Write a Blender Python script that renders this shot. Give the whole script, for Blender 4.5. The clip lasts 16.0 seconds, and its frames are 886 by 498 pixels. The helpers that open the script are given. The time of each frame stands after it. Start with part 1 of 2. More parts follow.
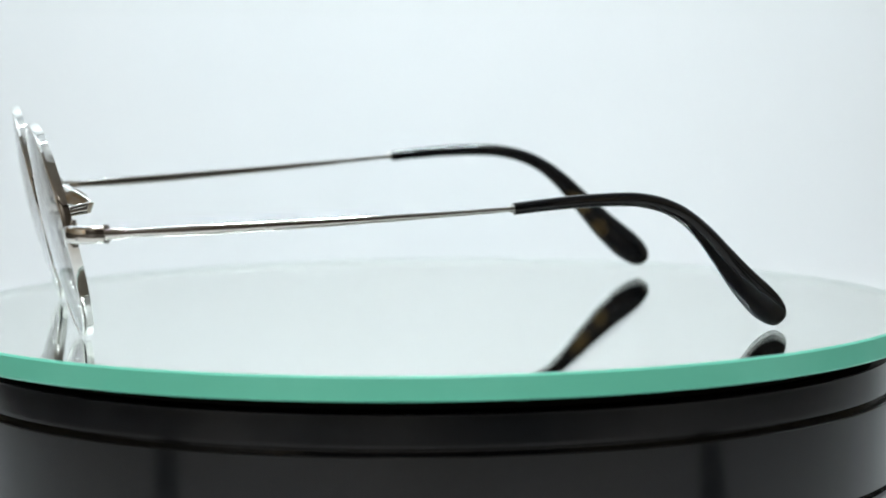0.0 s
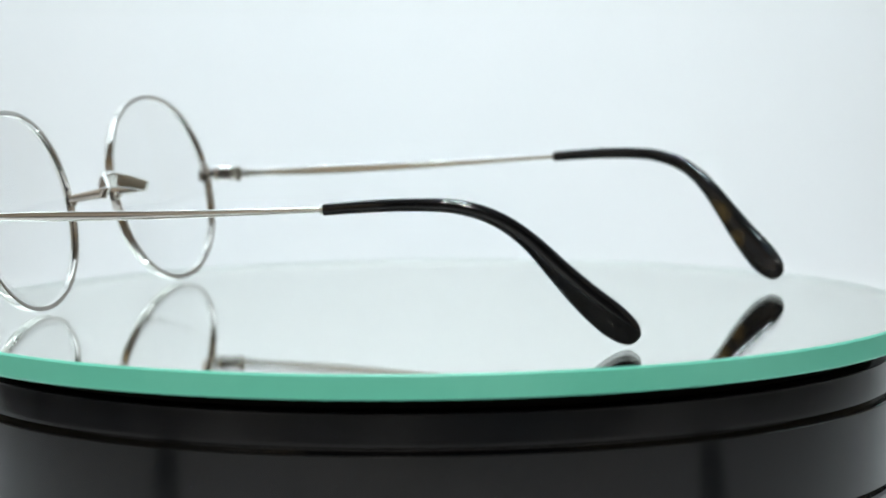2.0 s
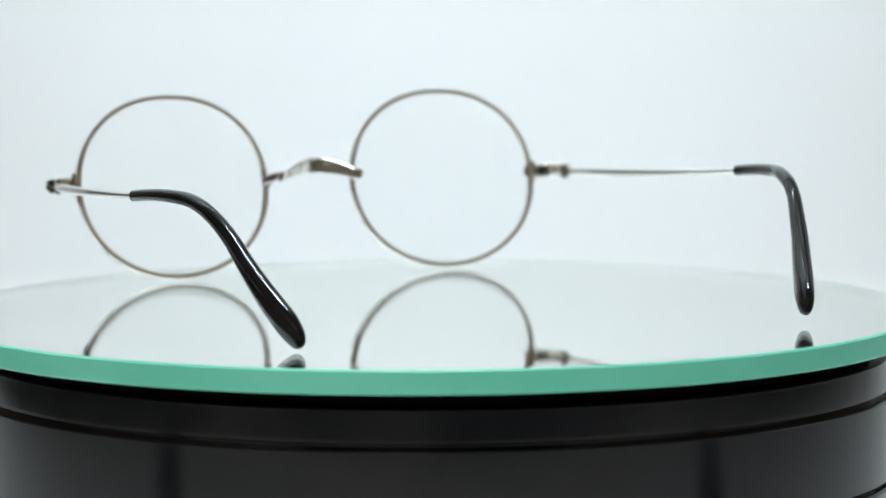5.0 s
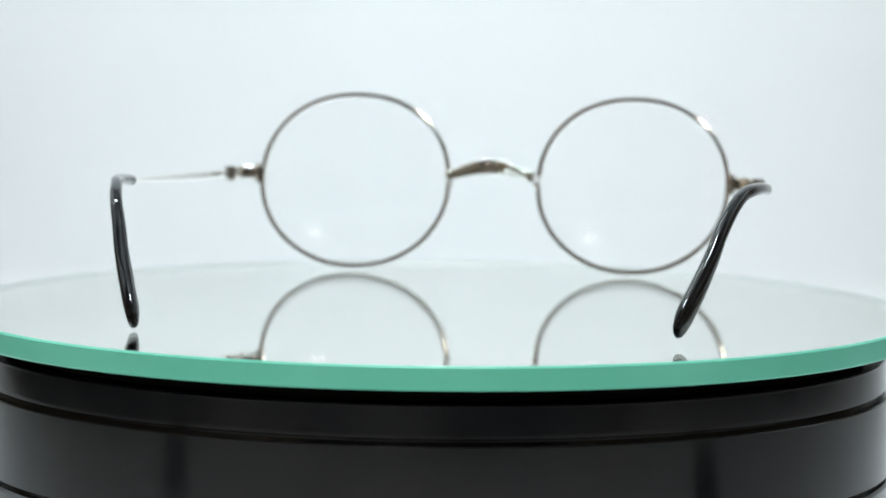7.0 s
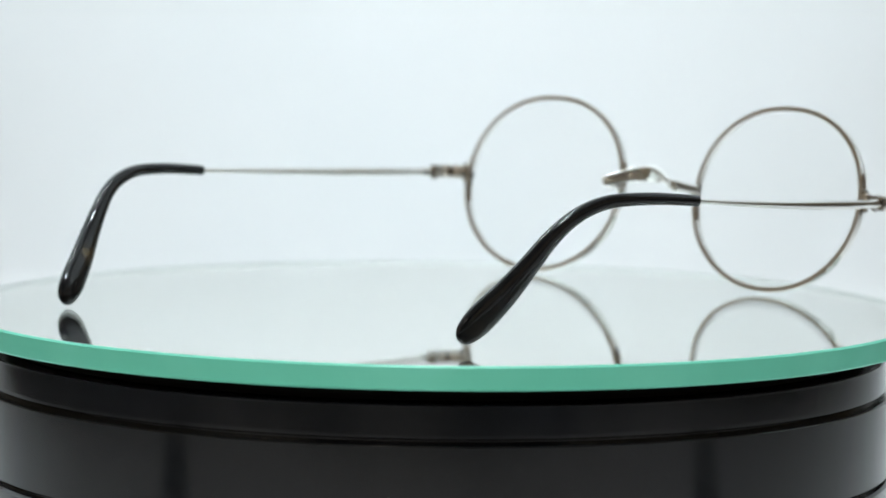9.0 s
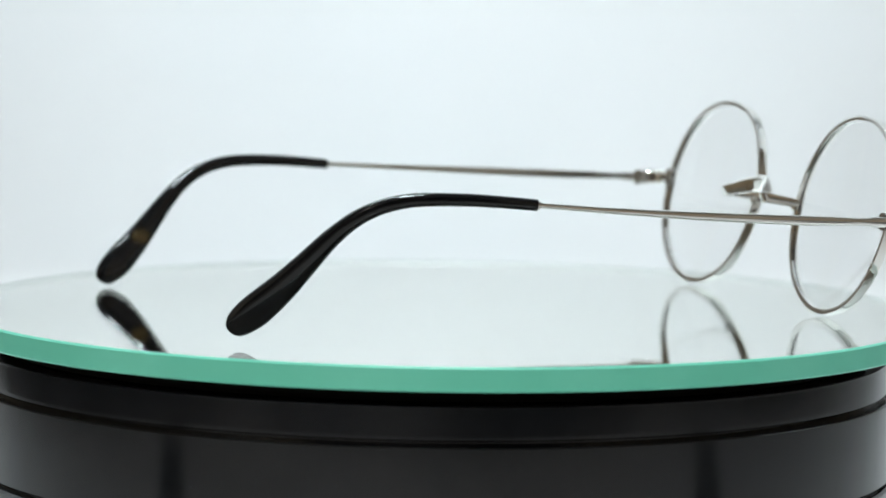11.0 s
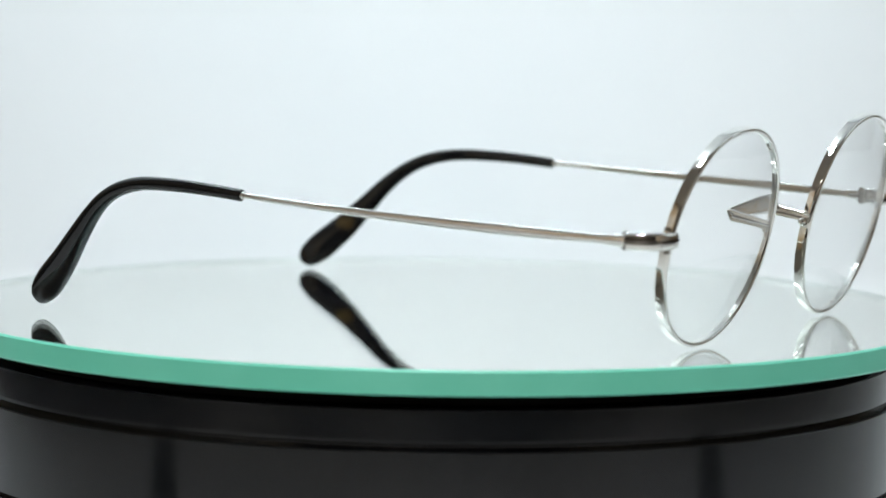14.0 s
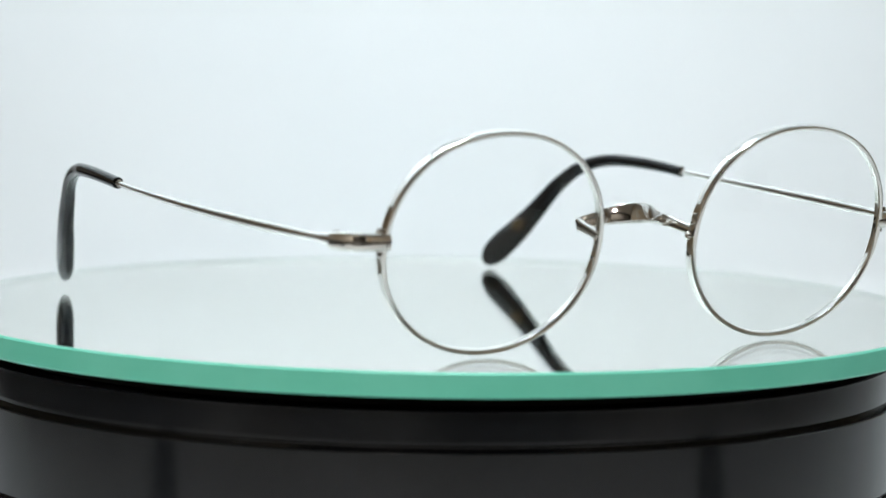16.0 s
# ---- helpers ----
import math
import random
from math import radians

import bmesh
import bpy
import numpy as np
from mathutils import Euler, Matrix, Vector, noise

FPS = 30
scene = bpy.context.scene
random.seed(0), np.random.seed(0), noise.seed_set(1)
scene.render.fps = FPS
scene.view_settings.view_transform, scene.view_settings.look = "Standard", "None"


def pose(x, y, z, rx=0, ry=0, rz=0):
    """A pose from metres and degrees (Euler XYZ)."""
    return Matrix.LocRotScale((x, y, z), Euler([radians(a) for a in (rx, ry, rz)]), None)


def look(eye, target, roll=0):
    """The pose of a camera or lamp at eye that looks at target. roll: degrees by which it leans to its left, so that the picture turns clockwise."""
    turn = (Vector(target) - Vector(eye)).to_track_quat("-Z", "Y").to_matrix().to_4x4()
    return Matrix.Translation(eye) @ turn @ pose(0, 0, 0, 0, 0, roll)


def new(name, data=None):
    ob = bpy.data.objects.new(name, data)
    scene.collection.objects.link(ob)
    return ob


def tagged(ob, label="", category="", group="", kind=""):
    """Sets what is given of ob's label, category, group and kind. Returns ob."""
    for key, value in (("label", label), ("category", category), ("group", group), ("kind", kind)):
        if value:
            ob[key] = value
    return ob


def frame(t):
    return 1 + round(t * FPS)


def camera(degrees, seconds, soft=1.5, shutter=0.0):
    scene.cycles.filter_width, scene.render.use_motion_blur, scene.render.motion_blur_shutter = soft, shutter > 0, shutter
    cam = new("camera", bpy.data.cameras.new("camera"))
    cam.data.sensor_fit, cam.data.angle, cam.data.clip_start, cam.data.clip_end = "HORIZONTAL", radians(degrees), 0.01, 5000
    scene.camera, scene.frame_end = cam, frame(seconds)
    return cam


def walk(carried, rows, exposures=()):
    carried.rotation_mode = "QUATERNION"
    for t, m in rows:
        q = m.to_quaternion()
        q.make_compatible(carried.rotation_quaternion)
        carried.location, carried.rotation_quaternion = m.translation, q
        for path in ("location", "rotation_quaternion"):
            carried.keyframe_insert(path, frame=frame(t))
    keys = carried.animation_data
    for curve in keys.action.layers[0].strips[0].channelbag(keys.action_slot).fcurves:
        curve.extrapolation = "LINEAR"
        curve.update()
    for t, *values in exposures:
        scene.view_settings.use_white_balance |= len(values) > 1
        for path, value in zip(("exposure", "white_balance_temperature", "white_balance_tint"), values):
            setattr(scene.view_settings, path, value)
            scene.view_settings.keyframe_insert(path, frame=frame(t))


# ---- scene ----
# The camera on its stand; it is nudged slightly between the three stretches.
LENS_DEGREES = 16.12
cam = camera(LENS_DEGREES, 16.0, soft=1.6)
cam.data.dof.use_dof = True
cam.data.dof.focus_distance = 0.615
cam.data.dof.aperture_fstop = cam.data.lens * 0.001 / 0.0064


def stand(back, pitch, yaw, roll):
    turn = pose(0, 0, 0, 90 + pitch, 0, yaw)
    eye = Vector((0, -0.6478, 0.0736)) + turn.to_3x3() @ Vector((0, 0, back))
    return Matrix.Translation(eye) @ turn @ pose(0, 0, 0, 0, 0, roll)


SIDE_VIEW = stand(0.0, -5.415, -0.246, -0.40)
BACK_VIEW = stand(0.0186, -5.405, -0.127, 0.805)
FRONT_VIEW = stand(-0.0008, -5.460, -0.190, 0.69)
walk(cam, [(0.0, SIDE_VIEW), (4.3, SIDE_VIEW), (6.2, BACK_VIEW), (10.3, BACK_VIEW), (12.2, FRONT_VIEW), (16.0, FRONT_VIEW)],
     exposures=[(0.0, 0.0), (16.0, 0.0)])

# ---- world and light ----
SHEET_WEST, SHEET_EAST, SHEET_BACK, SHEET_FRONT, SHEET_TOP, FLOOR_Z = -0.46, 0.62, 0.62, -0.46, 0.82, -0.0745
ROOM_X, ROOM_FRONT, ROOM_BACK, ROOM_TOP = 1.8, -3.0, 1.2, 1.65
CANOPY_FRONT = -0.20
CEILING_LAMP = (-0.40, -2.42)

world = bpy.data.worlds.new("room_air")
scene.world = world
world.use_nodes = True
world.node_tree.nodes["Background"].inputs[0].default_value = (0.5, 0.55, 0.6, 1)
world.node_tree.nodes["Background"].inputs[1].default_value = 0.02

BAR_COLOUR = (0.81, 0.945, 0.998)
BACK_BAR = ((-0.22, 0.24, 0.74), (-0.22, 0.62, 0.02))
PANEL = ((0, -0.16, 0.72), (0, 0.60, -0.02))


def area_lamp(name, eye, target, long, wide, power, colour, shape="RECTANGLE"):
    lamp = bpy.data.lights.new(name, "AREA")
    lamp.shape, lamp.size, lamp.size_y = shape, long, wide
    lamp.energy, lamp.color = power, colour
    new(name, lamp).matrix_world = look(eye, target)


def ahead(bar, across=0.0, along=0.0):
    """A place just in front of a lamp's face, moved across and along it, and the place that it faces there."""
    face = look(*bar)
    return face @ Vector((across, along, -0.012)), face @ Vector((across, along, -1.0))


area_lamp("bar_light", *ahead(BACK_BAR), 0.38, 0.018, 1.72, BAR_COLOUR)
for across in (-0.035, 0.035):
    for along in (-0.055, 0.055):
        area_lamp("panel_light", *ahead(PANEL, across, along), 0.034, 0.034, 0.83, BAR_COLOUR)
area_lamp("room_light", (*CEILING_LAMP, ROOM_TOP - 0.062), (*CEILING_LAMP, 0), 0.055, 0.055, 35.0, (1.0, 0.96, 0.88), "DISK")


# ---- materials ----
def material(name, colour, rough=0.5, metal=0.0, grain=0.0, size=200.0, bump=0.0, second=None, mix_size=40.0, low=0.45, high=0.6, **extra):
    m = bpy.data.materials.new(name)
    m.use_nodes = True
    nodes, links = m.node_tree.nodes, m.node_tree.links
    b = nodes["Principled BSDF"]
    b.inputs["Base Color"].default_value = (*colour, 1)
    b.inputs["Roughness"].default_value = rough
    b.inputs["Metallic"].default_value = metal
    for key, value in extra.items():
        b.inputs[key.replace("_", " ")].default_value = value
    where = nodes.new("ShaderNodeTexCoord")
    if second:
        n = nodes.new("ShaderNodeTexNoise")
        n.inputs["Scale"].default_value, n.inputs["Detail"].default_value = mix_size, 4
        links.new(where.outputs["Object"], n.inputs["Vector"])
        ramp = nodes.new("ShaderNodeValToRGB")
        ramp.color_ramp.elements[0].position, ramp.color_ramp.elements[1].position = low, high
        ramp.color_ramp.elements[0].color, ramp.color_ramp.elements[1].color = (*colour, 1), (*second, 1)
        links.new(n.outputs["Fac"], ramp.inputs["Fac"])
        links.new(ramp.outputs["Color"], b.inputs["Base Color"])
    if grain or bump:
        n = nodes.new("ShaderNodeTexNoise")
        n.inputs["Scale"].default_value, n.inputs["Detail"].default_value = size, 5
        links.new(where.outputs["Object"], n.inputs["Vector"])
        if grain:
            r = nodes.new("ShaderNodeMapRange")
            r.inputs["To Min"].default_value, r.inputs["To Max"].default_value = max(0, rough - grain), rough + grain
            links.new(n.outputs["Fac"], r.inputs["Value"])
            links.new(r.outputs["Result"], b.inputs["Roughness"])
        if bump:
            k = nodes.new("ShaderNodeBump")
            k.inputs["Strength"].default_value, k.inputs["Distance"].default_value = bump, 0.0003
            links.new(n.outputs["Fac"], k.inputs["Height"])
            links.new(k.outputs["Normal"], b.inputs["Normal"])
    return m


def glass(name, colour, ior):
    m = bpy.data.materials.new(name)
    m.use_nodes = True
    nodes, links = m.node_tree.nodes, m.node_tree.links
    nodes.remove(nodes["Principled BSDF"])
    g = nodes.new("ShaderNodeBsdfGlass")
    g.inputs["Color"].default_value, g.inputs["Roughness"].default_value, g.inputs["IOR"].default_value = (*colour, 1), 0.0, ior
    links.new(g.outputs["BSDF"], nodes["Material Output"].inputs["Surface"])
    return m


def glow(name, colour, strength):
    m = material(name, colour, 0.4)
    b = m.node_tree.nodes["Principled BSDF"]
    b.inputs["Emission Color"].default_value, b.inputs["Emission Strength"].default_value = (*colour, 1), strength
    return m


WHITE_SHEET = material("white_backdrop_sheet", (0.83, 0.84, 0.85), 0.75, grain=0.08, size=60, bump=0.05, second=(0.80, 0.82, 0.835), mix_size=3)
ROOM_WALL = material("cream_room_wall", (0.82, 0.79, 0.73), 0.7, grain=0.1, size=5, second=(0.70, 0.56, 0.37), mix_size=1.2)
ROOM_CEILING = material("white_room_ceiling", (0.84, 0.84, 0.83), 0.8, grain=0.08, size=8, second=(0.80, 0.80, 0.78), mix_size=2)
ROOM_FLOOR = material("dark_room_floor", (0.032, 0.029, 0.028), 0.5, grain=0.1, size=12, second=(0.050, 0.043, 0.037), mix_size=4)
CHROME = material("polished_silver_metal", (0.93, 0.91, 0.87), 0.035, 1.0, grain=0.025, size=900)
HINGE_METAL = material("worn_hinge_metal", (0.72, 0.70, 0.66), 0.16, 1.0, grain=0.08, size=1500)
ROOM_WALL_DARK = material("dark_brown_room_wall", (0.055, 0.048, 0.042), 0.75, grain=0.1, size=5, second=(0.032, 0.026, 0.02), mix_size=1.2)


def acetate(name, dark, amber, patches):
    """Near-black acetate with a few cloudy amber patches, each a centre and a radius in the glasses' space."""
    m = material(name, dark, 0.06, grain=0.03, size=300)
    nodes, links = m.node_tree.nodes, m.node_tree.links
    where = nodes.new("ShaderNodeTexCoord")
    cloud = nodes.new("ShaderNodeTexNoise")
    cloud.inputs["Scale"].default_value, cloud.inputs["Detail"].default_value = 330, 3
    links.new(where.outputs["Object"], cloud.inputs["Vector"])
    total = None
    for centre, radius in patches:
        d = nodes.new("ShaderNodeVectorMath")
        d.operation = "DISTANCE"
        d.inputs[1].default_value = centre
        links.new(where.outputs["Object"], d.inputs[0])
        near = nodes.new("ShaderNodeMapRange")
        near.inputs["From Min"].default_value, near.inputs["From Max"].default_value = radius, radius * 0.2
        links.new(d.outputs["Value"], near.inputs["Value"])
        if total:
            add = nodes.new("ShaderNodeMath")
            add.operation = "MAXIMUM"
            links.new(total.outputs[0], add.inputs[0])
            links.new(near.outputs[0], add.inputs[1])
            total = add
        else:
            total = near
    both = nodes.new("ShaderNodeMath")
    both.operation = "MULTIPLY"
    links.new(total.outputs[0], both.inputs[0])
    links.new(cloud.outputs["Fac"], both.inputs[1])
    ramp = nodes.new("ShaderNodeValToRGB")
    ramp.color_ramp.elements[0].position, ramp.color_ramp.elements[1].position = 0.18, 0.46
    ramp.color_ramp.elements[0].color, ramp.color_ramp.elements[1].color = (*dark, 1), (*amber, 1)
    links.new(both.outputs[0], ramp.inputs["Fac"])
    links.new(ramp.outputs["Color"], nodes["Principled BSDF"].inputs["Base Color"])
    return m


SLEEVE = acetate("dark_tortoise_acetate", (0.0045, 0.005, 0.006), (0.050, 0.034, 0.014),
                 [((-0.0450, -0.0590, 0.0160), 0.0056), ((-0.0500, -0.0572, 0.0105), 0.0040), ((-0.0505, 0.0522, 0.0112), 0.0044)])
LENS = glass("clear_coated_lens", (0.998, 0.999, 0.998), 1.23)
SHEET_GLASS = glass("clear_sheet_glass", (0.99, 1.0, 0.99), 1.52)
SILVER = material("silver_backing", (0.995, 0.995, 0.975), 0.0, 1.0)
GREEN_EDGE = material("ground_green_glass_edge", (0.18, 0.75, 0.55), 0.42, grain=0.06, size=500, second=(0.21, 0.79, 0.59), mix_size=30, bump=0.05)
INNER_EDGE = material("pale_inner_glass_edge", (0.33, 0.37, 0.36), 0.3, grain=0.05, size=300)
BLACK_PLASTIC = material("glossy_black_plastic", (0.0052, 0.0064, 0.0085), 0.13, grain=0.08, size=120, bump=0.07, second=(0.0085, 0.0100, 0.013), mix_size=25)
BLACK_MATT = material("matt_black_plastic", (0.008, 0.008, 0.008), 0.5, grain=0.1, size=200)
# near-black, sheenless colour that stands in for shade in the gap under the plate
GAP_SHADE = material("matt_black_gap_shade", (0.014, 0.013, 0.012), 0.9, grain=0.05, size=900, bump=0.3, Specular_IOR_Level=0.1)
LED_BODY = material("lamp_bar_aluminium", (0.7, 0.7, 0.7), 0.35, 1.0, grain=0.05, size=300)
LED_GLOW = glow("lamp_diode", (0.95, 0.98, 1.0), 160.0)
ROOM_GLOW = glow("warm_lamp_diffuser", (1.0, 0.90, 0.75), 8.0)


# ---- mesh helpers ----
def link_mesh(name, bm, mat, smooth=True, sharp=35):
    bmesh.ops.remove_doubles(bm, verts=bm.verts, dist=1e-7)
    bmesh.ops.recalc_face_normals(bm, faces=bm.faces)
    me = bpy.data.meshes.new(name)
    if smooth:
        for f in bm.faces:
            f.smooth = True
        for e in bm.edges:
            if len(e.link_faces) == 2 and e.calc_face_angle(0) > radians(sharp):
                e.smooth = False
    bm.to_mesh(me)
    bm.free()
    for one in mat if isinstance(mat, (list, tuple)) else [mat]:
        me.materials.append(one)
    return new(name, me)


def part(name, bm, mat, parent, label="", sharp=35):
    ob = link_mesh(name, bm, mat, True, sharp)
    ob.parent = parent
    if label:
        tagged(ob, label)
    return ob


def thing(name, label, category, group=""):
    return tagged(new(name), label, category, group)


def add_box(bm, centre, size, m=Matrix(), bevel=0.0, segments=2):
    made = bmesh.ops.create_cube(bm, size=1.0, matrix=m @ Matrix.Translation(centre) @ Matrix.Diagonal((*size, 1)))["verts"]
    if bevel:
        edges = {e for v in made for e in v.link_edges}
        bmesh.ops.bevel(bm, geom=list(edges), offset=bevel, segments=segments, profile=0.6, affect="EDGES")


def smooth_path(points, steps):
    """Catmull-Rom through rows of numbers."""
    p = [np.array(a, float) for a in points]
    p = [2 * p[0] - p[1]] + p + [2 * p[-1] - p[-2]]
    out = []
    for i in range(1, len(p) - 2):
        a, b, c, d = p[i - 1], p[i], p[i + 1], p[i + 2]
        for k in range(steps):
            t = k / steps
            out.append(0.5 * (2 * b + (c - a) * t + (2 * a - 5 * b + 4 * c - d) * t * t + (3 * b - a - 3 * c + d) * t ** 3))
    return out + [p[-2]]


def sweep(bm, rows, side, power=2.0, n=20, round_end=False):
    """A tube along rows of (x, y, z, half width across side, half width along side); power: 2 round, more squarer."""
    pts = [Vector(r[:3]) for r in rows]
    rings = []
    for i, r in enumerate(rows):
        t = (pts[min(i + 1, len(pts) - 1)] - pts[max(i - 1, 0)]).normalized()
        s = (Vector(side) - t * Vector(side).dot(t)).normalized()
        u = s.cross(t).normalized()
        ring = []
        for k in range(n):
            a = 2 * math.pi * k / n
            ca, sa = math.cos(a), math.sin(a)
            x = math.copysign(abs(ca) ** (2 / power), ca) * r[3]
            y = math.copysign(abs(sa) ** (2 / power), sa) * r[4]
            ring.append(bm.verts.new(pts[i] + u * x + s * y))
        rings.append(ring)
    for a, b in zip(rings, rings[1:]):
        for k in range(n):
            bm.faces.new((a[k], a[(k + 1) % n], b[(k + 1) % n], b[k]))
    bm.faces.new(list(reversed(rings[0])))
    bm.faces.new(rings[-1])


def lathe(bm, profile, n=192, closed=False):
    rings = []
    for r, z in profile:
        rings.append([bm.verts.new((r * math.cos(2 * math.pi * k / n), r * math.sin(2 * math.pi * k / n), z)) for k in range(n)])
    pairs = list(zip(rings, rings[1:]))
    if closed:
        pairs.append((rings[-1], rings[0]))
    for a, b in pairs:
        for k in range(n):
            bm.faces.new((a[k], a[(k + 1) % n], b[(k + 1) % n], b[k]))
    if not closed:
        bm.faces.new(rings[0])
        bm.faces.new(list(reversed(rings[-1])))


# ---- the light box and the room round it ----
def build_setting():
    # one sheet: floor, a wide cove and the upright back
    bm = bmesh.new()
    line = [(SHEET_FRONT, FLOOR_Z)]
    r = 0.02
    for k in range(17):
        a = math.pi / 2 * k / 16
        line.append((SHEET_BACK - r + r * math.sin(a), FLOOR_Z + r - r * math.cos(a)))
    line.append((SHEET_BACK, SHEET_TOP))
    front = [[bm.verts.new((x, y, z)) for y, z in line] for x in (SHEET_WEST, SHEET_EAST)]
    for i in range(len(line) - 1):
        bm.faces.new((front[0][i], front[0][i + 1], front[1][i + 1], front[1][i]))
    sheet = link_mesh("backdrop", bm, WHITE_SHEET)
    solid = sheet.modifiers.new("thickness", "SOLIDIFY")
    solid.thickness, solid.offset = 0.002, -1
    tagged(sheet, "seamless white backdrop sheet curving up behind the turntable", "backdrop", kind="structure")
    # the white top of the light box, over the lamps
    bm = bmesh.new()
    add_box(bm, ((SHEET_WEST + SHEET_EAST) / 2, (CANOPY_FRONT + SHEET_BACK - 0.004) / 2, SHEET_TOP - 0.01), (SHEET_EAST - SHEET_WEST, SHEET_BACK - 0.004 - CANOPY_FRONT, 0.006), bevel=0.002)
    tagged(link_mesh("canopy", bm, WHITE_SHEET), "white top panel of the light box over the turntable", "light box", kind="structure")
    for x, front in ((SHEET_WEST + 0.004, 0.02), (SHEET_EAST - 0.004, -0.05)):
        bm = bmesh.new()
        add_box(bm, (x, (front + SHEET_BACK - 0.004) / 2, (0.17 + SHEET_TOP - 0.014) / 2), (0.006, SHEET_BACK - 0.004 - front, SHEET_TOP - 0.014 - 0.17), bevel=0.002)
        tagged(link_mesh("side_panel", bm, WHITE_SHEET), "white side panel of the light box beside the turntable", "light box", kind="structure")
    # the dim room
    wide, deep, mid = 2 * ROOM_X, ROOM_BACK - ROOM_FRONT, (ROOM_BACK + ROOM_FRONT) / 2
    tall, half = ROOM_TOP - FLOOR_Z, (ROOM_TOP + FLOOR_Z) / 2
    bm = bmesh.new()
    add_box(bm, (0, mid, FLOOR_Z - 0.033), (wide, deep, 0.05))
    tagged(link_mesh("floor", bm, ROOM_FLOOR, False), "dark wooden floor of the dim room", "floor", kind="structure")
    for name, x, y, sx, sy in (("wall_west", -ROOM_X - 0.05, mid, 0.1, deep), ("wall_east", ROOM_X + 0.05, mid, 0.1, deep),
                               ("wall_south", 0, ROOM_FRONT - 0.05, wide + 0.2, 0.1), ("wall_north", 0, ROOM_BACK + 0.05, wide + 0.2, 0.1)):
        bm = bmesh.new()
        add_box(bm, (x, y, half - 0.03), (sx, sy, tall + 0.06))
        paint = ROOM_WALL_DARK if name == "wall_south" else ROOM_WALL
        tagged(link_mesh(name, bm, paint, False), "plain cream wall of the dim room" if paint is ROOM_WALL else "plain dark brown wall of the dim room", "wall", kind="structure")
    bm = bmesh.new()
    add_box(bm, (0, mid, ROOM_TOP + 0.05), (wide + 0.2, deep + 0.2, 0.1))
    tagged(link_mesh("ceiling", bm, ROOM_CEILING, False), "plain white ceiling of the dim room", "ceiling", kind="structure")


def build_lamp(name, label, line, reach, long, wide, columns, rows):
    """A lamp head with rows of diodes on a crossbar, hung by two rods from the top of the light box."""
    eye, target = Vector(line[0]), Vector(line[1])
    lamp = thing(name, label, "lamp")
    lamp.matrix_world = Matrix.Translation(eye)
    turn = look((0, 0, 0), target - eye)
    bm = bmesh.new()
    add_box(bm, (0, 0, 0.006), (long, wide, 0.010), turn, bevel=0.001)
    part("housing", bm, LED_BODY, lamp)
    bm = bmesh.new()
    add_box(bm, (0, 0, 0), (0.007, 0.007, 0.0008), turn)
    first = part("diode", bm, LED_GLOW, lamp)
    for k in range(columns * rows):
        ob = first if k == 0 else new("diode", first.data)
        ob.parent = lamp
        ob.location = turn @ Vector((((k % columns) + 0.5) / columns * long - long / 2, ((k // columns) + 0.5) / rows * wide - wide / 2, 0))
    bar = turn @ Vector((0, 0, 0.017))
    bm = bmesh.new()
    bmesh.ops.create_cone(bm, cap_ends=True, segments=16, radius1=0.006, radius2=0.006, depth=2 * reach + 0.012, matrix=Matrix.Translation(bar) @ pose(0, 0, 0, 0, 90, 0))
    part("crossbar", bm, BLACK_MATT, lamp)
    rise = SHEET_TOP - 0.013 - eye.z - bar.z
    for x in (-reach, reach):
        bm = bmesh.new()
        bmesh.ops.create_cone(bm, cap_ends=True, segments=16, radius1=0.004, radius2=0.004, depth=rise, matrix=Matrix.Translation((x, bar.y, bar.z + rise / 2)))
        part("rod", bm, BLACK_MATT, lamp)


def build_block(x, y, turn):
    """A black foot block on the sheet, with a bevelled top and a clamp slot."""
    block = thing("foot_block", "small black plastic foot block standing on the white sheet", "block", "foot blocks on the sheet")
    block.matrix_world = pose(x, y, FLOOR_Z, 0, 0, turn)
    bm = bmesh.new()
    add_box(bm, (0, 0, 0.004), (0.130, 0.034, 0.008), bevel=0.0015)
    part("body", bm, BLACK_MATT, block)
    bm = bmesh.new()
    add_box(bm, (0, 0, 0.0092), (0.090, 0.010, 0.0024), bevel=0.0006)
    part("ridge", bm, BLACK_MATT, block)


def build_ceiling_lamp():
    lamp = thing("ceiling_lamp", "round flush ceiling lamp with a warm white diffuser", "lamp")
    lamp.matrix_world = Matrix.Translation((*CEILING_LAMP, ROOM_TOP))
    bm = bmesh.new()
    lathe(bm, [(0.095, 0.0), (0.095, -0.034), (0.090, -0.040), (0.072, -0.042)], 48)
    part("housing", bm, LED_BODY, lamp)
    bm = bmesh.new()
    lathe(bm, [(0.070, -0.041), (0.070, -0.046), (0.062, -0.052), (0.030, -0.056)], 48)
    part("diffuser", bm, ROOM_GLOW, lamp)


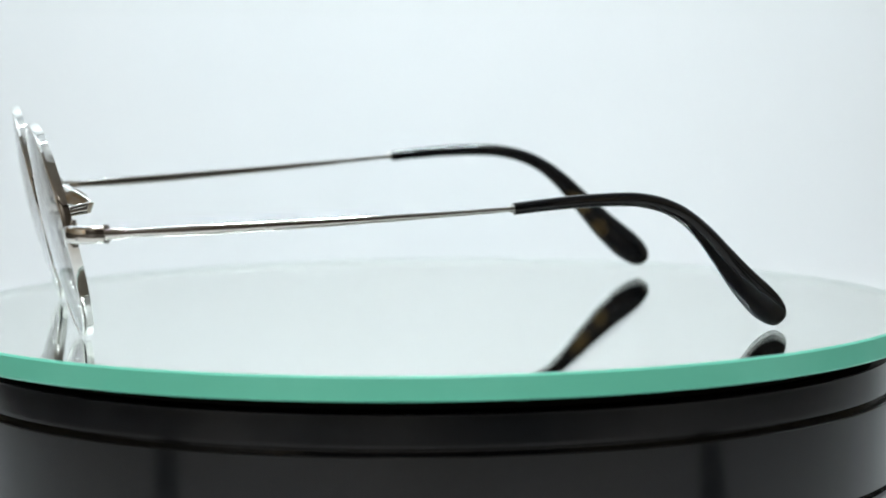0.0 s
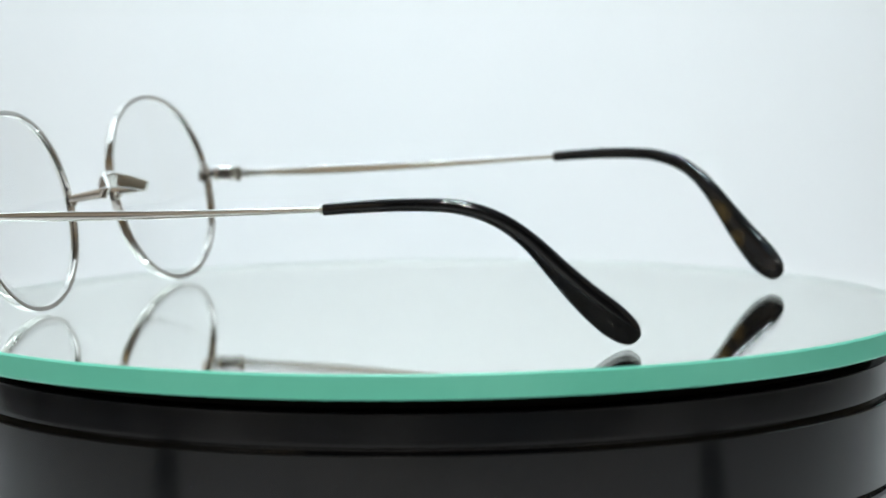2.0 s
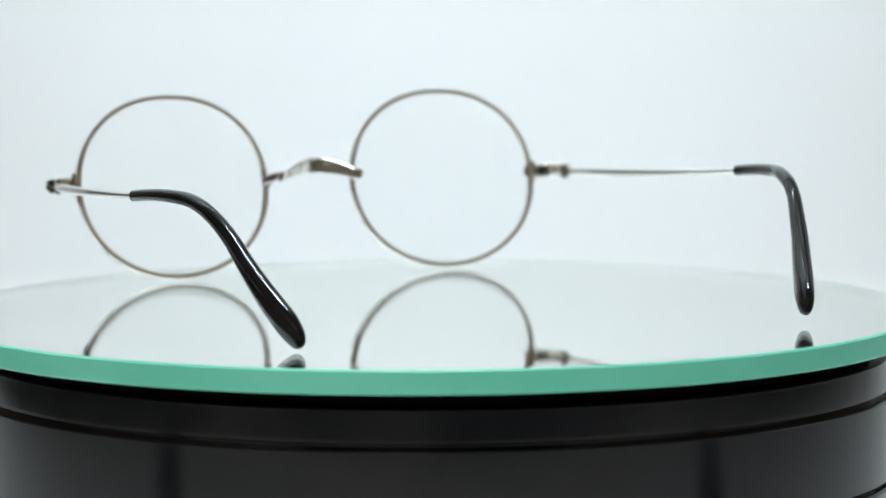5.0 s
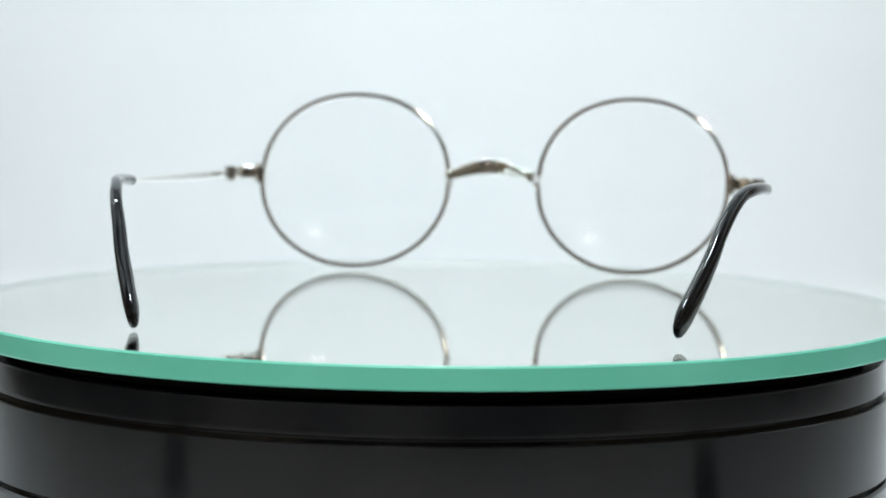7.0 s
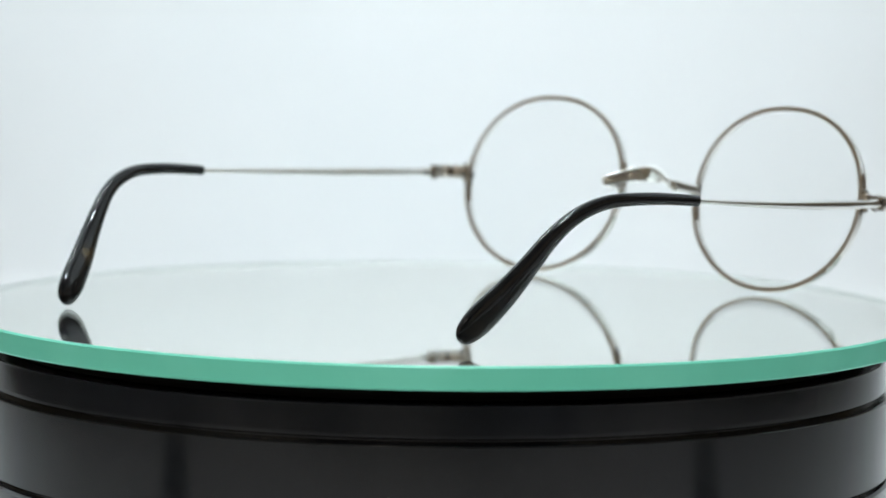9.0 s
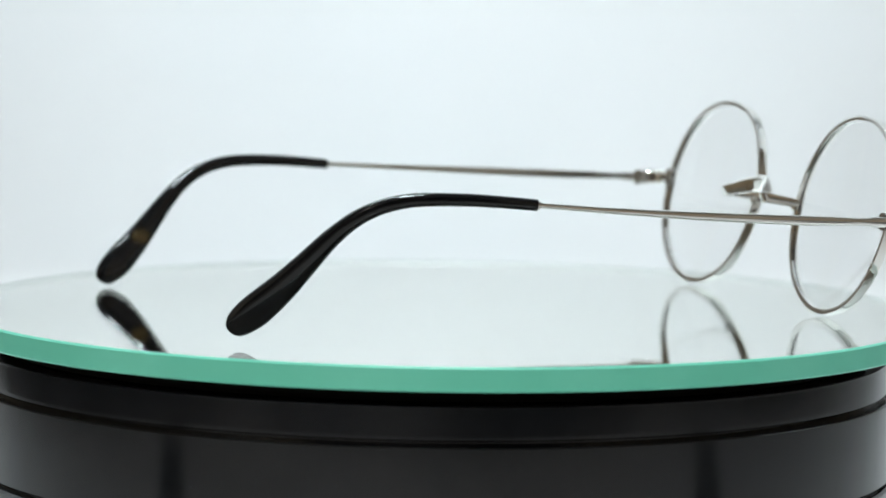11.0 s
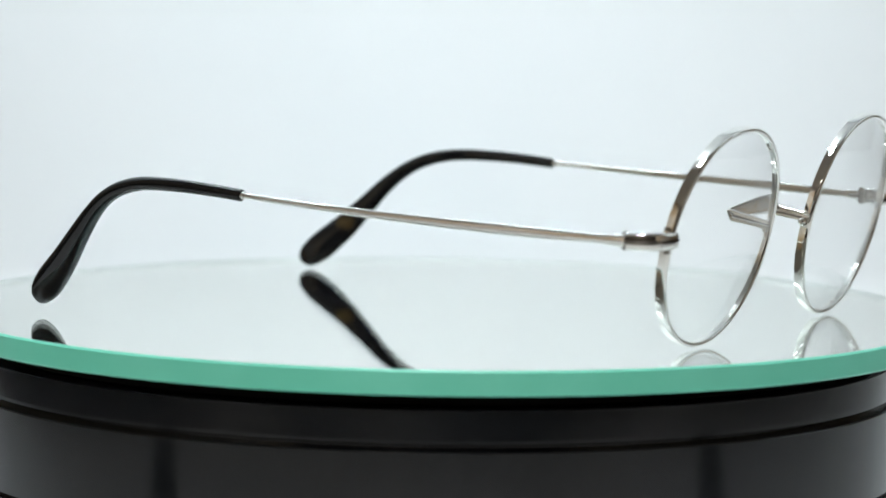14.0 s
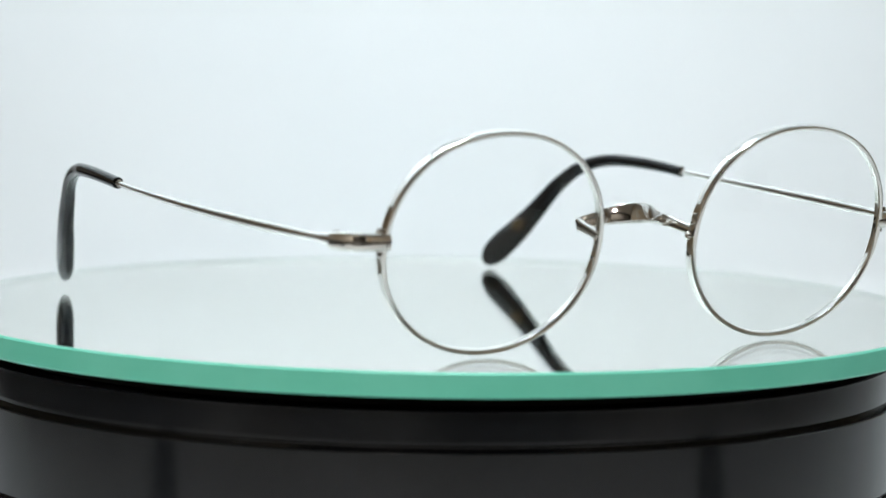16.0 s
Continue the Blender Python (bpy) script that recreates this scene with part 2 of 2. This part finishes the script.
# ---- the turntable ----
def build_turntable():
    table = thing("turntable", "round glossy black plastic display turntable with ring grooves", "turntable")
    bm = bmesh.new()
    prof = [(0.086, -0.0079), (0.0912, -0.0080), (0.0957, -0.0080), (0.0959, -0.0082), (0.0959, -0.0087),
            (0.0961, -0.0133), (0.0961, -0.0138), (0.0961, -0.0142), (0.0957, -0.0145), (0.0945, -0.0146), (0.0945, -0.0163)]
    lathe(bm, prof)
    upper = part("platter", bm, BLACK_PLASTIC, table, "glossy black rotating platter rim", 25)
    # spacer added in the recess; its black paints the shadow under the plate's overhang
    bm = bmesh.new()
    lathe(bm, [(0.086, -0.0050), (0.0910, -0.0051), (0.0912, -0.0054), (0.0912, -0.0078)])
    part("gap_shade_ring", bm, GAP_SHADE, upper, "matt black spacer ring, coloured as the shade in the gap under the mirror plate", 25)
    bm = bmesh.new()
    prof = [(0.0944, -0.0155), (0.0969, -0.0154), (0.0971, -0.0155), (0.0972, -0.0157), (0.0972, -0.0162), (0.0972, -0.0312), (0.0972, -0.0318),
            (0.0968, -0.0322), (0.0955, -0.0323), (0.0955, -0.0331), (0.0968, -0.0332), (0.0973, -0.0337), (0.0973, -0.0342), (0.0973, -0.0655), (0.0973, -0.0660), (0.0960, -0.0690)]
    lathe(bm, prof)
    drum = part("drum", bm, BLACK_PLASTIC, table, "glossy black drum with a fine groove", 25)
    bm = bmesh.new()
    lathe(bm, [(0.085, -0.0685), (0.085, -0.0742)])
    part("foot", bm, BLACK_MATT, table)
    return table, (upper, drum)


def build_mirror():
    disc = thing("mirror_disc", "round mirror glass plate with a ground green edge on the turntable", "mirror")
    R, T, CX, CY = 0.1025, 0.0047, 0.0015, 0.0006
    n = 256
    bm = bmesh.new()
    ring = [bm.verts.new((CX + (R - 0.0004) * math.cos(2 * math.pi * k / n), CY + (R - 0.0004) * math.sin(2 * math.pi * k / n), 0)) for k in range(n)]
    bm.faces.new(ring)
    top = part("glass_face", bm, SHEET_GLASS, disc, "clear polished glass face")
    top.visible_shadow = False
    bm = bmesh.new()
    lathe(bm, [(R - 0.0004, 0.0), (R, -0.0004), (R, -T + 0.0004), (R - 0.0004, -T), (R - 0.0012, -T), (R - 0.0012, -T + 0.0003), (R - 0.0012, -0.0006)], n, True)
    bmesh.ops.translate(bm, verts=bm.verts, vec=(CX, CY, 0))
    edge = part("edge", bm, [GREEN_EDGE, INNER_EDGE], disc, "ground green glass edge")
    for f in edge.data.polygons:
        away = Vector((f.center.x - CX, f.center.y - CY, 0))
        f.material_index = 1 if f.normal.dot(away.normalized()) < -0.5 else 0
    bm = bmesh.new()
    ring = [bm.verts.new((CX + (R - 0.0014) * math.cos(2 * math.pi * k / n), CY + (R - 0.0014) * math.sin(2 * math.pi * k / n), -T + 0.0003)) for k in range(n)]
    bm.faces.new(ring)
    part("silvering", bm, SILVER, disc, "silvered mirror backing")
    bm = bmesh.new()
    lathe(bm, [(R - 0.0016, -T + 0.0001), (R - 0.0016, -T - 0.0001)], 128)
    bmesh.ops.translate(bm, verts=bm.verts, vec=(CX, CY, 0))
    part("backing_paint", bm, BLACK_MATT, disc, "dark protective paint under the mirror")
    return disc


# ---- the glasses, in the turntable's space: x to the front, y to the wearer's left ----
MID_Y = -0.0017
TILT, LENS_A, LENS_B, POWER = 12.9, 0.0230, 0.0212, 2.09
LENS_X, LENS_Z = 0.07865, 0.0211
SIDES = {  # lens centre y, hinge, sleeve start, tip
    1: dict(lens=0.0316, joint=(0.0783, 0.0547, 0.0226), hinge=(0.0718, 0.0613, 0.0227), sleeve=(-0.0042, 0.0660, 0.0259), tip=(-0.0586, 0.0517, 0.0030)),
    -1: dict(lens=-0.0350, joint=(0.0790, -0.0579, 0.0222), hinge=(0.0726, -0.0650, 0.0223), sleeve=(-0.0041, -0.0703, 0.0269), tip=(-0.0583, -0.0567, 0.0041)),
}


def oval(a, b, k, n):
    """A lens outline, a little squarer above its middle than below."""
    c, s = math.cos(2 * math.pi * k / n), math.sin(2 * math.pi * k / n)
    power = POWER + 0.05 * s
    return math.copysign(abs(c) ** (2 / power), c) * a, math.copysign(abs(s) ** (2 / power), s) * b


def bulge(y, z):
    """The lens's base curve, a sphere of 130 mm."""
    return -(y * y + z * z) / (2 * 0.130)


def build_rim(glasses, side):
    s = SIDES[side]
    at = Matrix.Translation((LENS_X, s["lens"], LENS_Z)) @ pose(0, 0, 0, 0, TILT, side * 1.8)
    n = 160
    bm = bmesh.new()
    # a wire softened in front, with a crisp flat back
    section = [(-0.00105, 0.0), (-0.00100, -0.00048), (0.0, -0.00050)]
    for k in range(10, 16):
        a = 2 * math.pi * k / 12
        c, q = math.cos(a), math.sin(a)
        section.append((math.copysign(abs(c) ** 0.45, c) * 0.00105, math.copysign(abs(q) ** 0.55, q) * 0.00050))
    section += [(-0.00100, 0.00048)]
    m = len(section)
    rings = []
    for k in range(n):
        y, z = oval(LENS_A, LENS_B, k, n)
        y2, z2 = oval(LENS_A, LENS_B, k + 0.5, n)
        y1, z1 = oval(LENS_A, LENS_B, k - 0.5, n)
        out = Vector((0, z2 - z1, y1 - y2)).normalized()
        base = Vector((bulge(y, z) + 0.0016, y, z)) - out * 0.00048
        rings.append([bm.verts.new(at @ (base + Vector((d, 0, 0)) + out * e)) for d, e in section])
    for k in range(n):
        a, b = rings[k], rings[(k + 1) % n]
        for j in range(m):
            bm.faces.new((a[j], a[(j + 1) % m], b[(j + 1) % m], b[j]))
    part("rim", bm, CHROME, glasses, "thin polished silver wire rim", 50)
    # the lens: two curved faces and an edge
    bm = bmesh.new()
    faces = []
    for shift in (0.0006, -0.0006):
        prev = None
        centre = bm.verts.new(at @ Vector((0.0016 + shift, 0, 0)))
        for j in range(1, 11):
            f = j / 10
            now = []
            for k in range(96):
                y, z = oval((LENS_A - 0.0006) * f, (LENS_B - 0.0006) * f, k, 96)
                now.append(bm.verts.new(at @ Vector((bulge(y, z) + 0.0016 + shift, y, z))))
            for k in range(96):
                if prev:
                    bm.faces.new((prev[k], prev[(k + 1) % 96], now[(k + 1) % 96], now[k]))
                else:
                    bm.faces.new((centre, now[k], now[(k + 1) % 96]))
            prev = now
        faces.append(prev)
    for k in range(96):
        bm.faces.new((faces[0][k], faces[0][(k + 1) % 96], faces[1][(k + 1) % 96], faces[1][k]))
    lens = part("lens", bm, LENS, glasses, "clear curved lens")
    lens.visible_shadow = False


def build_end_piece(glasses, side):
    s = SIDES[side]
    j, h = Vector(s["joint"]), Vector(s["hinge"])
    rows = smooth_path([(j.x - 0.0002, j.y - side * 0.0009, j.z, 0.0008, 0.00145), (j.x - 0.0002, j.y + side * 0.0018, j.z, 0.0009, 0.0016),
                        (j.x - 0.0010, j.y + side * 0.0050, j.z + 0.0001, 0.0010, 0.0017), (j.x - 0.0036, j.y + side * 0.0067, h.z, 0.0010, 0.0017),
                        (h.x + 0.0003, h.y + side * 0.0004, h.z, 0.0009, 0.0016)], 6)
    bm = bmesh.new()
    sweep(bm, rows, (0, 0, 1), power=3.0, n=28)
    piece = part("end_piece", bm, CHROME, glasses, "polished silver end piece", 40)
    # closing block and screw of the rim
    bm = bmesh.new()
    add_box(bm, (j.x - 0.0012, j.y + side * 0.0005, j.z), (0.0014, 0.0012, 0.0038), bevel=0.0004)
    block = part("rim_lock", bm, CHROME, piece)
    bm = bmesh.new()
    bmesh.ops.create_cone(bm, cap_ends=True, segments=16, radius1=0.00055, radius2=0.00050, depth=0.0048, matrix=Matrix.Translation((j.x - 0.0012, j.y + side * 0.0005, j.z)))
    part("screw", bm, HINGE_METAL, piece)
    # hinge: three knuckles and a pin on the inner side
    c = Vector((h.x - 0.0002, h.y - side * 0.0008, h.z))
    for k, z in enumerate((-0.00095, 0.0, 0.00095)):
        bm = bmesh.new()
        bmesh.ops.create_cone(bm, cap_ends=True, segments=20, radius1=0.00085, radius2=0.00085, depth=0.00088, matrix=Matrix.Translation(c + Vector((0, 0, z))))
        x = 0.0015 if k != 1 else -0.0014
        add_box(bm, c + Vector((x, side * 0.0003, z)), (0.0028, 0.0009, 0.00086), bevel=0.00012, segments=1)
        part("knuckle", bm, HINGE_METAL, piece, "small hinge knuckle")
    bm = bmesh.new()
    bmesh.ops.create_cone(bm, cap_ends=True, segments=16, radius1=0.0006, radius2=0.0006, depth=0.0034, matrix=Matrix.Translation(c))
    add_box(bm, c + Vector((0, 0, 0.0017)), (0.0009, 0.00018, 0.0001))
    part("hinge_pin", bm, HINGE_METAL, piece)


def build_temple(glasses, side):
    s = SIDES[side]
    h, q, t = Vector(s["hinge"]), Vector(s["sleeve"]), Vector(s["tip"])
    arm_rows = []
    for f, tall, wide in ((0.0, 0.0011, 0.0007), (0.03, 0.00105, 0.0006), (0.07, 0.00080, 0.00055), (0.14, 0.00092, 0.00055), (0.26, 0.00100, 0.00055),
                          (0.45, 0.00092, 0.00055), (0.65, 0.00078, 0.00055), (0.85, 0.00062, 0.00055), (1.0, 0.00055, 0.00055), (1.06, 0.00055, 0.00055)):
        p = h.lerp(q, f)
        p.y += side * 0.0016 * 4 * f * (1 - f)
        p.z -= (0.0002 if side > 0 else 0.0005) * 4 * f * (1 - f)
        arm_rows.append((*p, tall, wide))
    bm = bmesh.new()
    sweep(bm, smooth_path(arm_rows, 5), (0, 1, 0), power=2.05, n=24)
    arm = part("temple_arm", bm, CHROME, glasses, "slim polished silver temple arm", 50)
    # sleeve: straight, bend, flattened paddle
    shape = [  # share of the way back, height above the straight, share of the inward turn, half height, half thickness
        (0.0, 0.0, 0.0, 0.00115, 0.0011), (0.10, 0.0005, 0.02, 0.00118, 0.0011), (0.24, 0.0010, 0.07, 0.00125, 0.00112), (0.38, 0.0011, 0.15, 0.00132, 0.00115),
        (0.47, 0.0007, 0.24, 0.00138, 0.0012), (0.56, -0.0006, 0.32, 0.00146, 0.00125), (0.64, -0.0029, 0.41, 0.00158, 0.0013), (0.715, -0.0064, 0.52, 0.00185, 0.0014),
        (0.79, -0.0109, 0.63, 0.00232, 0.0015), (0.87, -0.0157, 0.77, 0.00292, 0.0016), (0.945, -0.0196, 0.90, 0.00330, 0.0016), (0.985, -0.0215, 0.965, 0.00312, 0.0015),
        (1.018, -0.0230, 1.01, 0.0025, 0.0012), (1.036, -0.0238, 1.03, 0.0015, 0.0008), (1.042, -0.0241, 1.035, 0.0005, 0.0003)]
    drop = (q.z - t.z) / 0.0225
    rows = []
    for f, up, turn, tall, thick in shape:
        x = q.x + (t.x - q.x) * f
        y = q.y + (t.y - q.y) * turn
        z = q.z + up * (drop if up < 0 else 1)
        rows.append((x, y, z, tall, thick))
    bm = bmesh.new()
    sweep(bm, smooth_path(rows, 6), (0, 1, 0), power=2.4, n=32)
    sleeve = part("temple_sleeve", bm, SLEEVE, glasses, "glossy dark tortoiseshell sleeve widening to a rounded tip", 60)
    # small metal collar where the arm enters the sleeve
    way = (q - h).normalized()
    bm = bmesh.new()
    bmesh.ops.create_cone(bm, cap_ends=True, segments=20, radius1=0.00078, radius2=0.00078, depth=0.0009, matrix=Matrix.Translation(q - way * 0.0002) @ way.to_track_quat("Z", "Y").to_matrix().to_4x4())
    part("collar", bm, HINGE_METAL, arm)


def build_bridge(glasses):
    rows = []
    half = 0.0103
    line = [  # distance from the middle, x, z, half height, half depth
        (half + 0.0006, 0.0787, 0.0219, 0.0009, 0.0005), (half + 0.0003, 0.0755, 0.0225, 0.0010, 0.0005), (half, 0.0722, 0.0231, 0.0011, 0.0005),
        (half - 0.0001, 0.0712, 0.0233, 0.0012, 0.0005), (half - 0.0005, 0.0706, 0.0234, 0.0012, 0.0005), (half - 0.0013, 0.0707, 0.0236, 0.0012, 0.0005),
        (0.0070, 0.0720, 0.0242, 0.0014, 0.00055), (0.0045, 0.0738, 0.0249, 0.0017, 0.00070), (0.0020, 0.0752, 0.0253, 0.0019, 0.00085)]
    left = [(x, MID_Y + d, z, a, b) for d, x, z, a, b in line]
    right = [(x, MID_Y - d, z, a, b) for d, x, z, a, b in reversed(line)]
    rows = left + [(0.0755, MID_Y, 0.0254, 0.0020, 0.00090)] + right
    bm = bmesh.new()
    sweep_upright(bm, smooth_path(rows, 6))
    part("bridge", bm, CHROME, glasses, "arched silver saddle bridge set behind the lenses", 40)
    for d in (1, -1):
        bm = bmesh.new()
        bmesh.ops.create_uvsphere(bm, u_segments=16, v_segments=10, radius=0.0009, matrix=Matrix.Translation((0.0780, MID_Y + d * (half + 0.0002), 0.0210)))
        part("solder_joint", bm, CHROME, glasses)


def sweep_upright(bm, rows, n=20):
    """A flat strip along rows (x, y, z, half height, half depth), its width kept upright and leaning back at the top."""
    pts = [Vector(r[:3]) for r in rows]
    rings = []
    for i, r in enumerate(rows):
        t = (pts[min(i + 1, len(pts) - 1)] - pts[max(i - 1, 0)]).normalized()
        up = Vector((-0.35, 0, 1)).normalized()
        u = (up - t * up.dot(t)).normalized()
        s = u.cross(t).normalized()
        ring = []
        for k in range(n):
            a = 2 * math.pi * k / n
            ca, sa = math.cos(a), math.sin(a)
            ring.append(bm.verts.new(pts[i] + u * math.copysign(abs(ca) ** 0.5, ca) * r[3] + s * math.copysign(abs(sa) ** 0.5, sa) * r[4]))
        rings.append(ring)
    for a, b in zip(rings, rings[1:]):
        for k in range(n):
            bm.faces.new((a[k], a[(k + 1) % n], b[(k + 1) % n], b[k]))
    bm.faces.new(list(reversed(rings[0])))
    bm.faces.new(rings[-1])


def build_glasses():
    glasses = thing("eyeglasses", "round silver wire eyeglasses with dark tortoiseshell temple tips on the mirror", "eyeglasses")
    for side in (1, -1):
        build_rim(glasses, side)
        build_end_piece(glasses, side)
        build_temple(glasses, side)
    build_bridge(glasses)
    return glasses


build_setting()
build_lamp("lamp_bar", "slim aluminium lamp bar with white diodes above the backdrop", BACK_BAR, 0.19, 0.42, 0.022, 14, 1)
build_lamp("studio_lamp", "small upright lamp panel of white diodes under the light box top", PANEL, 0.045, 0.11, 0.18, 4, 6)
build_block(-0.32, -0.215, 25)
build_block(0.325, -0.19, -25)
build_ceiling_lamp()
TABLE, TURNING = build_turntable()
MIRROR = build_mirror()
GLASSES = build_glasses()


def motions():
    """The turntable turns clockwise at a steady pace, its plate a little out of true."""
    lean = pose(0, 0, 0, -0.168) @ pose(0, 0, 0, 0, 0.202)
    rows = [(k / 10, pose(0, 0, 0, 0, 0, 190.27 - 15.5604 * k / 10) @ lean) for k in range(161)]
    for ob in (MIRROR, GLASSES, *TURNING):
        walk(ob, rows)


motions()
